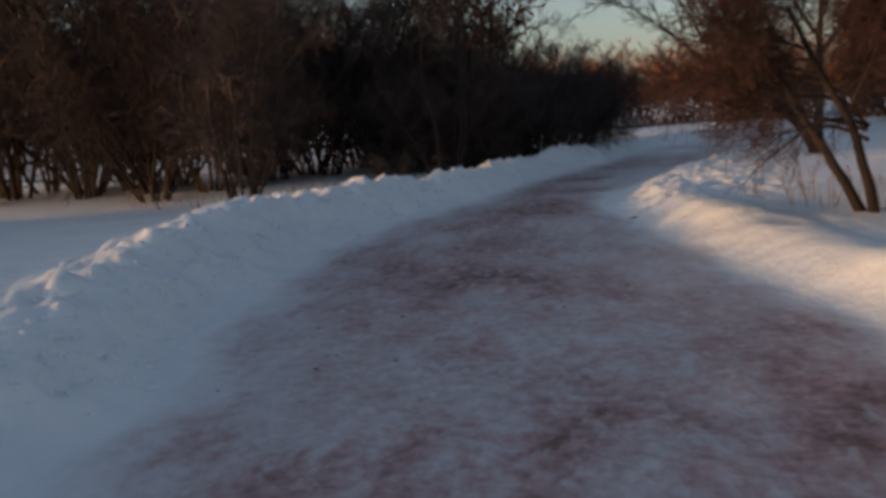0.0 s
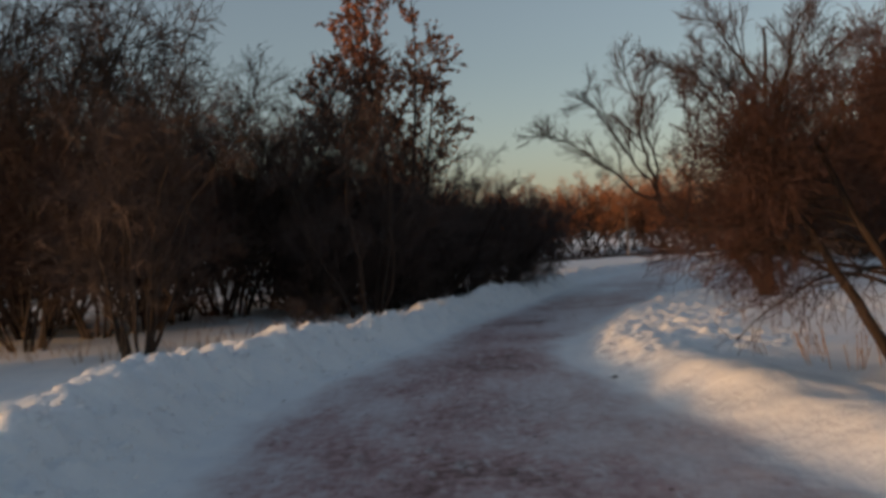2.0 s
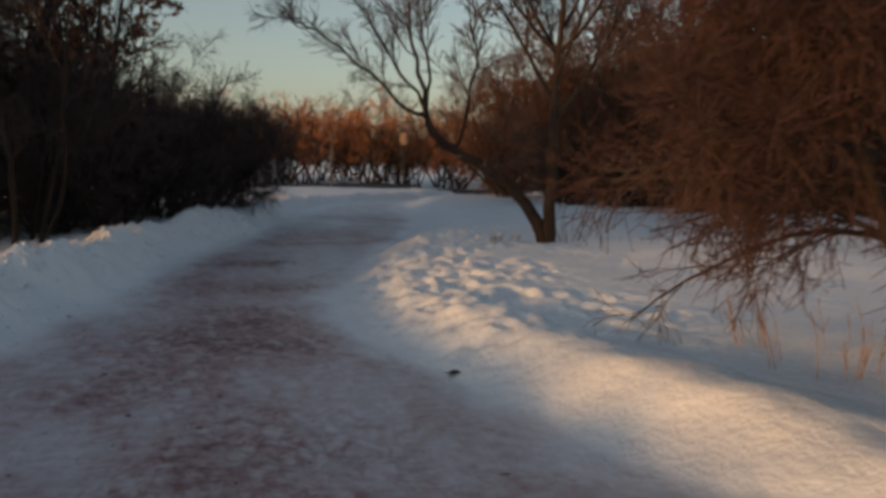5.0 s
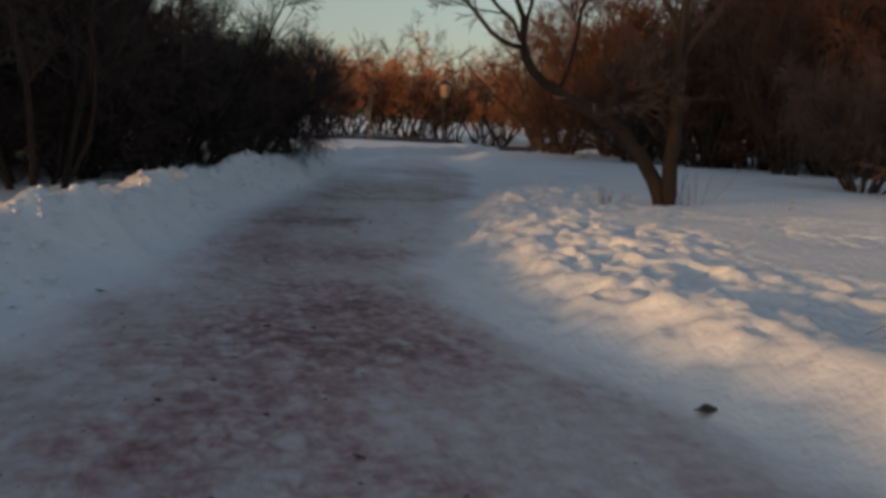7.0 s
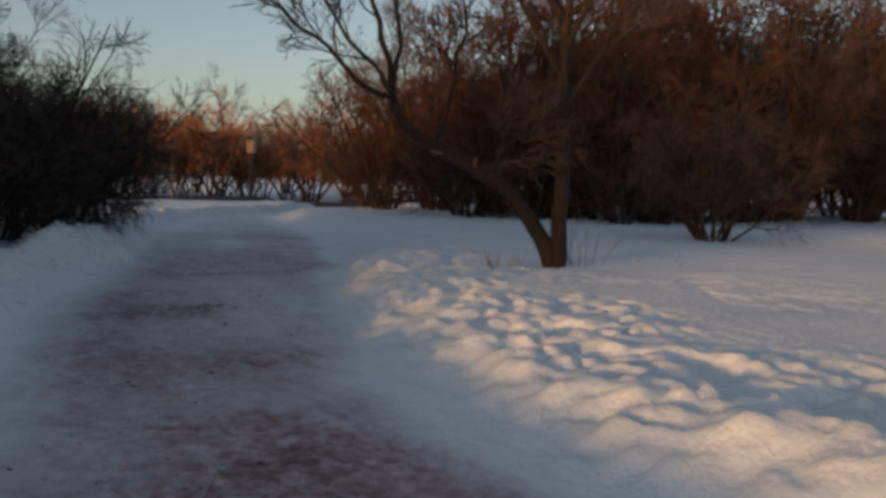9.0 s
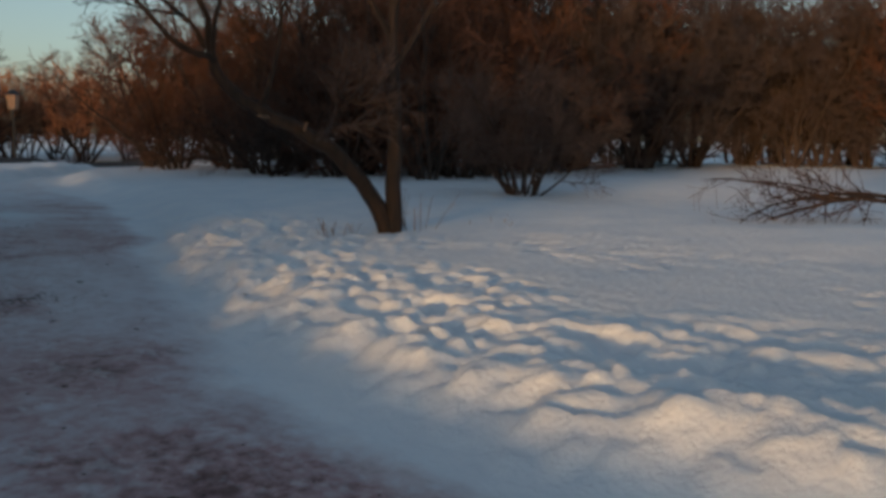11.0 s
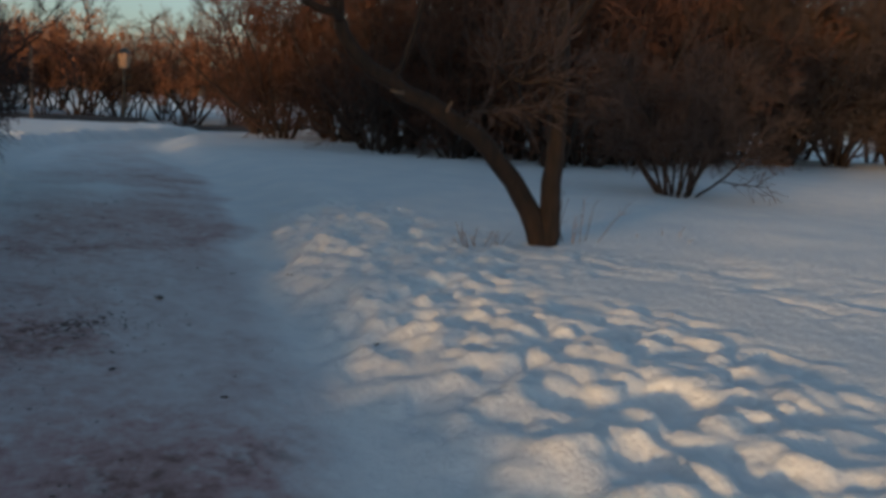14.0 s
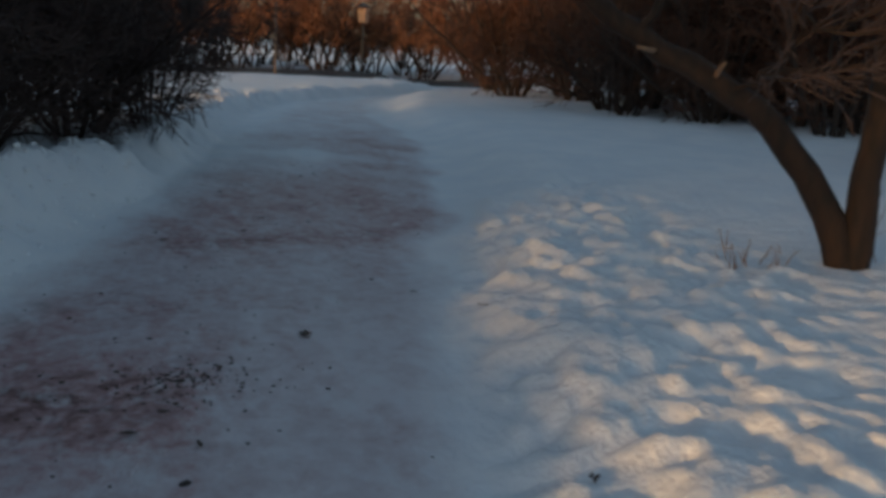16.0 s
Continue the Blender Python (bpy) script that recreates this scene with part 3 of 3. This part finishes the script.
    v, fc = tube_data(floor_radius(t, 0.006) + floor_radius(f, 0.005), 3)
    tagged(part_mesh("crown", mesh_of("crown", v, fc, TWIG_DARK), root), kind="stuff")
    root.matrix_basis = pose(6.63, 15.1, on_ground(6.63, 15.1))


forked_tree()


# the low spreading tree with reddish twigs near the right bank
def spreading_tree():
    rng = np.random.default_rng(51)
    lines = []
    for a, lean in ((0.3, 0.25), (2.6, 0.5), (3.5, 0.2), (4.6, 0.3), (5.5, 0.45)):
        lines.append(wander(rng, (0.13 * math.cos(a), 0.13 * math.sin(a), -0.15), (lean * math.cos(a), lean * math.sin(a), 1), 2.5, 0.065, 0.02, 10, 0.07, -0.01))
    big = []
    for ln in lines:
        big += sprout(rng, ln, 8, 0.48, 1.0, 1.7, 0.45, 0.95, 0.09, 0.0, 8)
    b, t, f = crown(rng, big, 9, 9, 5, 0.85, 0.5, 0.32, lift=0.0, angle=0.8, low=0.12)
    root = plant("spreading_tree", lines, b, t, f, BARK, TWIG_MAROON, 0.0026, "low spreading tree with dense reddish bare twigs", "tree")
    for ln in big:
        v, fc = tube_data([ln], 6)
        part_mesh("limb", mesh_of("limb", v, fc, BARK), root)
    # low boughs that droop over the snow towards the clearing
    boughs = []
    for way, tall, long in (((-0.05, 1.0, 0.35), 0.75, 2.4), ((-0.3, 0.9, 0.5), 1.0, 2.5), ((0.25, 1.0, 0.4), 0.9, 2.2), ((-0.7, 0.6, 0.4), 0.85, 1.7), ((-0.9, -0.1, 0.4), 0.9, 1.3)):
        boughs.append(wander(rng, (-0.12, 0.08, tall), way, long, 0.026, 0.007, 9, 0.09, -0.085))
    b, t, f = crown(rng, boughs, 7, 5, 2, 0.75, 0.45, 0.28, lift=-0.06, angle=0.7, low=0.3)
    for ln in boughs:
        v, fc = tube_data([ln], 6)
        part_mesh("drooping_bough", mesh_of("drooping_bough", v, fc, BARK), root)
    v, fc = tube_data(floor_radius(b, 0.005) + floor_radius(t, 0.0035) + floor_radius(f, 0.0028), 3)
    tagged(part_mesh("spray", mesh_of("spray", v, fc, TWIG_DARK), root, "thin dark drooping twigs"), kind="stuff")
    root.matrix_basis = pose(4.78, 5.88, on_ground(4.78, 5.88), 0, 0, 20)


spreading_tree()

RED = "reddish bare shrubs round the field"
red_label = "rounded leafless shrub with reddish brown twigs in snow"
r1 = shrub(61, "field_shrub", 4.6, 3.8, 9, (9, 7, 4), (1.6, 0.95, 0.5), TWIG_RED, 0.0075, red_label, group=RED, r0=0.05, low=0.06)
r2 = shrub(62, "field_shrub", 5.2, 3.4, 7, (10, 7, 4), (1.7, 1.0, 0.5), TWIG_RED, 0.0075, red_label, group=RED, r0=0.06, low=0.06)
r3 = shrub(63, "field_shrub", 4.2, 4.2, 10, (8, 7, 4), (1.6, 0.9, 0.5), TWIG_GREY, 0.0075, red_label, group=RED, r0=0.045, low=0.05)
place_all(r1, [(15.2, 30.4, 1.25), (18.4, 38.0, 1.2), (17.6, 24.4, 1.15), (14.9, 26.4, 0.95), (25, 35, 1.5), (20.4, 25.6, 1.2), (15.6, 36.8, 1.3)], rng)
place_all(r2, [(16.6, 34.4, 1.3), (17.4, 28.4, 1.35), (15.6, 23.6, 1.0), (24.0, 29.5, 1.5), (21, 42, 1.4), (28, 40, 1.6), (22.5, 30, 1.6), (17.2, 41.5, 1.2), (26, 33, 1.8)], rng)
place_all(r3, [(14.4, 28.6, 0.7), (20.4, 32.8, 1.4), (23.6, 25.4, 1.3), (21, 37, 1.4), (19.3, 29.6, 1.3)], rng)
# the dark twig colours here stand in for shade over the right-hand woods
shaded1 = shrub(66, "wood_shrub", 5.4, 3.6, 8, (10, 7, 4), (1.7, 1.0, 0.55), TWIG_DARK, 0.009, "tall dark leafless thicket shrub at the wood's edge, shade painted in", group=RED, r0=0.06, low=0.05)
shaded2 = shrub(67, "wood_shrub", 6.2, 3.2, 7, (11, 7, 4), (1.8, 1.0, 0.55), TWIG_GREY, 0.009, "tall dark leafless thicket shrub at the wood's edge, shade painted in", group=RED, r0=0.07, low=0.08)
place_all(shaded1, [(25.4, 26.2, 1.1), (28.6, 25.4, 1.2), (32.4, 25.2, 1.25), (37, 25, 1.3), (41, 24, 1.4), (27, 30, 1.5), (34, 30, 1.6), (44, 27, 1.7), (22.4, 25.4, 0.9), (38, 22, 1.2), (42.5, 20, 1.3), (47, 18, 1.4), (51, 16, 1.5), (43.5, 23, 1.6)], rng)
place_all(shaded2, [(26.8, 26.8, 1.15), (30.4, 26.2, 1.25), (34.8, 26.4, 1.3), (39, 26, 1.4), (30.5, 31, 1.6), (38, 31, 1.7), (46, 24, 1.6), (24.2, 27.4, 1.1), (36, 22.6, 1.3), (40, 21, 1.4), (45, 19.5, 1.4), (49, 17, 1.4), (48, 21, 1.6), (52, 14, 1.4)], rng)
# the far row wears the brightened twigs, its sun glow painted in
f1 = shrub(64, "field_shrub", 4.0, 3.6, 6, (7, 5, 3), (1.5, 0.95, 0.6), TWIG_SUNLIT_RUST, 0.015, red_label, group=RED, r0=0.06, low=0.28)
f2 = shrub(65, "field_shrub", 4.6, 3.0, 6, (7, 5, 3), (1.6, 0.95, 0.6), TWIG_SUNLIT_RUST, 0.015, red_label, group=RED, r0=0.06, low=0.3)
far_a, far_b = [], []
for k in range(30):
    x = -8 + 34 * k / 29 + rng.uniform(-0.4, 0.4)
    (far_a if k % 2 else far_b).append((x, 57.0 + 0.02 * x + rng.uniform(-1.0, 3.5), rng.uniform(0.8, 1.2)))
for k in range(14):
    x = -6 + 36 * k / 13 + rng.uniform(-0.5, 0.5)
    (far_a if k % 2 else far_b).append((x, 64.0 + rng.uniform(-1.0, 3.0), rng.uniform(1.1, 1.5)))
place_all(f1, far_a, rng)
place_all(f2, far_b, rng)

# the round bush with many stems standing free on the snow
lone = shrub(71, "round_shrub", 2.1, 2.5, 17, (8, 6, 5), (0.75, 0.45, 0.28), TWIG_DARK, 0.0045, "low many-stemmed leafless bush standing free on snow", r0=0.028)
place_all(lone, [(13.0, 18.2, 1.22)], rng)

low = shrub(72, "low_shrub", 0.9, 1.4, 7, (5, 5, 3), (0.5, 0.3, 0.2), TWIG_DARK, 0.003, "low dark scrub poking out of the snow bank", r0=0.014)
place_all(low, [(-1.75, 11.9, 0.8)], rng)
arching = shrub(73, "hedge_shrub", 3.4, 3.4, 7, (7, 6, 3), (1.3, 0.6, 0.35), TWIG_DARK, 0.004, "tall arching leafless shrub leaning out of the hedge", group=HEDGE, droop=-0.03, r0=0.03, low=0.3)
place_all(arching, [(-1.3, 15.9, 1.3), (0.1, 18.9, 1.0)], rng)

# woods that close the view all round
WOODS = "bare trees of the woods"
wood_label = "tall bare woodland tree, dark against the sky"
w1 = shrub(81, "woodland_tree", 8.5, 3.2, 3, (12, 5, 3), (2.6, 1.4, 0.8), TWIG_GREY, 0.012, wood_label, "tree", WOODS, r0=0.12, low=0.2)
w2 = shrub(82, "woodland_tree", 7.5, 4.2, 4, (11, 5, 3), (2.6, 1.4, 0.8), TWIG_RED, 0.012, wood_label, "tree", WOODS, r0=0.10, low=0.15)
spots_a, spots_b = [], []
for k in range(42):
    a = radians(-50 + 160 * k / 41 + rng.uniform(-1.2, 1.2))
    d = rng.uniform(70, 92) if a < radians(24) else rng.uniform(36, 58)
    if a < radians(-6):
        d = rng.uniform(32, 52)
    (spots_a if k % 2 else spots_b).append((d * math.sin(a), 3 + d * math.cos(a), rng.uniform(0.8, 1.2)))
spots_a += [(19.2, 26.2, 1.1), (17.2, 31.6, 1.05), (26, 26.4, 1.2), (31, 30, 1.3)]
spots_b += [(17.2, 26.2, 1.1), (22.4, 27.6, 1.2), (16.4, 27.6, 0.95), (18.6, 33.5, 1.2), (29.5, 26, 1.2), (35, 29, 1.3)]
place_all(w1, spots_a, rng)
place_all(w2, spots_b, rng)


# ---- post and lantern far ahead ----
def post():
    root = tagged(new("wooden_post"), "weathered pole standing alone in the snow", "post")
    bm = bmesh.new()
    bmesh.ops.create_cone(bm, cap_ends=True, segments=10, radius1=0.065, radius2=0.05, depth=3.1, matrix=Matrix.Translation((0, 0, 1.45)))
    part("shaft", bm, POST_WOOD, root)
    bm = bmesh.new()
    bmesh.ops.create_cone(bm, cap_ends=True, segments=10, radius1=0.08, radius2=0.02, depth=0.12, matrix=Matrix.Translation((0, 0, 3.06)))
    part("cap", bm, DARK_METAL, root)
    root.matrix_basis = pose(10.78, 50.3, on_ground(10.78, 50.3))


def lantern():
    root = tagged(new("park_lantern"), "tall park lantern with sunlit milky glass and dark cap", "lantern")
    bm = bmesh.new()
    bmesh.ops.create_cone(bm, cap_ends=True, segments=10, radius1=0.09, radius2=0.06, depth=3.7, matrix=Matrix.Translation((0, 0, 1.75)))
    part("pole", bm, DARK_METAL, root)
    bm = bmesh.new()
    bmesh.ops.create_cone(bm, cap_ends=True, segments=8, radius1=0.36, radius2=0.52, depth=1.0, matrix=Matrix.Translation((0, 0, 4.1)))
    part("glass", bm, LAMP_GLASS, root, "milky sunlit glass")
    bm = bmesh.new()
    bmesh.ops.create_cone(bm, cap_ends=True, segments=8, radius1=0.62, radius2=0.12, depth=0.34, matrix=Matrix.Translation((0, 0, 4.77)))
    part("cap", bm, DARK_METAL, root)
    root.matrix_basis = pose(16.7, 55.9, on_ground(16.7, 55.9)) @ Matrix.Diagonal((0.72, 0.72, 0.76, 1))


post()
lantern()


# ---- small things on the snow ----
def litter(name, x, y, size, seed, label):
    """A crumpled dead leaf or two with its stalk."""
    rng = np.random.default_rng(seed)
    verts, faces = [], []
    for k in range(3):
        n = 9
        a0, base = rng.uniform(0, 6.3), len(verts)
        c = rng.normal(0, size * 0.22, 2)
        verts.append((c[0], c[1], size * 0.08))
        for j in range(n):
            a = a0 + 2 * math.pi * j / n
            r = size * rng.uniform(0.25, 0.55) * (1.3 if j % 3 == 0 else 0.8)
            verts.append((c[0] + r * math.cos(a) * 2.0, c[1] + r * math.sin(a) * 0.6, size * rng.uniform(-0.02, 0.12)))
        for j in range(n):
            faces.append((base, base + 1 + j, base + 1 + (j + 1) % n))
    ob = new(name, mesh_of(name, verts, faces, LEAF_LITTER, False))
    tagged(ob, label, "leaf", "dead leaves on the path")
    ob.matrix_basis = pose(x, y, on_ground(x, y) + 0.012, 0, 0, rng.uniform(0, 360))


for k, (x, y, s) in enumerate([(2.34, 7.92, 0.1), (0.97, 4.23, 0.05), (-1.19, 9.4, 0.045), (-0.31, 10.7, 0.045), (2.86, 15.2, 0.06), (0.72, 7.7, 0.035),
                               (3.75, 15.9, 0.035), (3.9, 15.2, 0.035), (-0.9, 9.9, 0.04), (-1.35, 7.6, 0.04), (2.05, 14.4, 0.03), (1.9, 14.25, 0.035), (2.15, 14.1, 0.03),
                               (3.3, 18.4, 0.06), (2.4, 17.6, 0.05), (0.2, 5.6, 0.03), (1.9, 6.0, 0.03), (-0.6, 6.9, 0.03), (3.35, 13.2, 0.035), (-0.75, 10.2, 0.03),
                               (1.3, 5.1, 0.025), (2.2, 5.4, 0.03), (0.4, 9.0, 0.03), (1.75, 14.5, 0.025)]):
    litter("dead_leaf", x, y, s, 100 + k, "dark wet dead leaf lying on the trodden snow")


def stalks(x, y, count, height, spread_r, seed, label):
    rng = np.random.default_rng(seed)
    root = tagged(new("dry_weeds"), label, "weeds")
    for k in range(count):
        a, r = rng.uniform(0, 6.3), spread_r * math.sqrt(rng.random())
        ln = wander(rng, (r * math.cos(a), r * math.sin(a), -0.08), (0.3 * math.cos(a), 0.3 * math.sin(a), 1), height * rng.uniform(0.5, 1.1), 0.006, 0.003, 6, 0.1, 0)
        v, f = tube_data([ln] + sprout(rng, ln, 4, 0.4, 1, height * 0.3, 0.7, 0.6, 0.1, 0.05, 3), 4)
        part_mesh("stalk", mesh_of("stalk", v, f, GRASS_DRY), root)
    root.matrix_basis = pose(x, y, on_ground(x, y))


stalks(5.97, 15.26, 14, 0.3, 0.26, 201, "tuft of dry brown weed stalks poking through snow")
stalks(7.1, 15.1, 9, 0.6, 0.2, 202, "thin dry shoots beside the foot of the tree")
stalks(8.2, 14.9, 4, 0.25, 0.5, 203, "few short dry stalks poking through snow")
for k, (x, y) in enumerate([(-3.5, 10.9), (-4.6, 10.5), (-2.9, 11.7), (-5.5, 11.1), (-2.3, 12.8), (-6.4, 11.5)]):
    stalks(x, y, 10, 0.45, 0.45, 210 + k, "tuft of dry brown weeds at the foot of the hedge")
stalks(4.7, 6.9, 26, 0.5, 0.7, 204, "reddish dry weeds under the spreading tree")


def fallen_branch(x, y, turn, length, seed):
    rng = np.random.default_rng(seed)
    root = tagged(new("fallen_branch"), "bare drooping branch lying across the snow", "branch")
    ln = wander(rng, (0, 0, 0.35), (1, 0, 0.1), length, 0.03, 0.008, 10, 0.08, -0.02)
    v, f = tube_data([ln], 6)
    part_mesh("limb", mesh_of("limb", v, f, BARK), root)
    b = sprout(rng, ln, 12, 0.1, 1, 0.9, 0.6, 0.7, 0.12, -0.01, 5)
    t = [q for s in b for q in sprout(rng, s, 6, 0.1, 1, 0.45, 0.7, 0.7, 0.15, 0, 3)]
    v, f = tube_data(floor_radius(b + t, 0.004), 3)
    tagged(part_mesh("spray", mesh_of("spray", v, f, TWIG_DARK), root), kind="stuff")
    root.matrix_basis = pose(x, y, on_ground(x, y) - 0.05, 0, 0, turn)


for x, y, turn, length, seed in ((12.4, 11.7, 152, 3.1, 301), (12.9, 11.9, 161, 2.6, 302), (12.4, 11.1, 146, 2.6, 303), (13.4, 11.5, 166, 3.0, 304), (13.2, 10.9, 152, 2.8, 305)):
    fallen_branch(x, y, turn, length, seed)


# ---- crumbs of snow on the banks, grit and bits of twig on the ice ----
def crumb_heap(name, spots, mat, flat, label, category, seed):
    """Many small rough lumps joined into one mesh."""
    rng = np.random.default_rng(seed)
    bm = bmesh.new()
    bmesh.ops.create_icosphere(bm, subdivisions=1, radius=1.0)
    base = np.array([v.co[:] for v in bm.verts])
    tris = np.array([[v.index for v in f.verts] for f in bm.faces])
    bm.free()
    verts, faces = [], []
    for x, y, size in spots:
        v = base * rng.uniform(0.65, 1.25, (len(base), 1)) * size * np.array([rng.uniform(0.7, 1.3), rng.uniform(0.7, 1.3), flat])
        a = rng.uniform(0, 6.3)
        rot = np.array([[math.cos(a), -math.sin(a), 0], [math.sin(a), math.cos(a), 0], [0, 0, 1]])
        v = v @ rot.T + np.array([x, y, on_ground(x, y) - size * flat * 0.1])
        faces += (tris + len(verts)).tolist()
        verts += v.tolist()
    ob = new(name, mesh_of(name, verts, faces, mat, flat > 0.5))
    tagged(ob, label, category, kind="stuff")


rng = np.random.default_rng(77)
clod_spots = []
for k in range(1500):
    y = rng.uniform(0.2, 11) if k % 3 else rng.uniform(11, 20)
    d = abs(rng.normal(0.5, 0.35))
    clod_spots.append((float(np.interp(y, EDGE_Y, EDGE_L)) - d, y, float(rng.uniform(0.014, 0.036) * (2.0 if rng.random() < 0.12 else 1))))
for k in range(160):
    y = rng.uniform(9.5, 20.5)
    d = abs(rng.normal(0.62, 0.22))
    clod_spots.append((float(np.interp(y, EDGE_Y, EDGE_L)) - d, y, float(rng.uniform(0.02, 0.05))))
crumb_heap("snow_clods", clod_spots, SNOW, 0.6, "loose crumbs of snow thrown up on the banks", "snow crumbs", 78)
grit_spots = []
for k in range(700):
    y = 1.0 + 21 * rng.random()
    lo, hi = float(np.interp(y, EDGE_Y, EDGE_L)), float(np.interp(y, SIDE_Y, SIDE_R))
    grit_spots.append((lo + (hi - lo) * float(np.clip(rng.normal(0.42, 0.2), 0.03, 0.97)), y, float(rng.uniform(0.004, 0.012) * (2.0 if rng.random() < 0.1 else 1))))
for k in range(200):
    a, r = rng.uniform(0, 6.3), abs(rng.normal(0, 0.22))
    grit_spots.append((2.15 + 1.3 * r * math.cos(a), 14.75 + 0.8 * r * math.sin(a), float(rng.uniform(0.005, 0.016))))
crumb_heap("path_grit", grit_spots, LEAF_LITTER, 0.35, "scattered grit and dark leaf bits frozen into ice", "grit", 79)
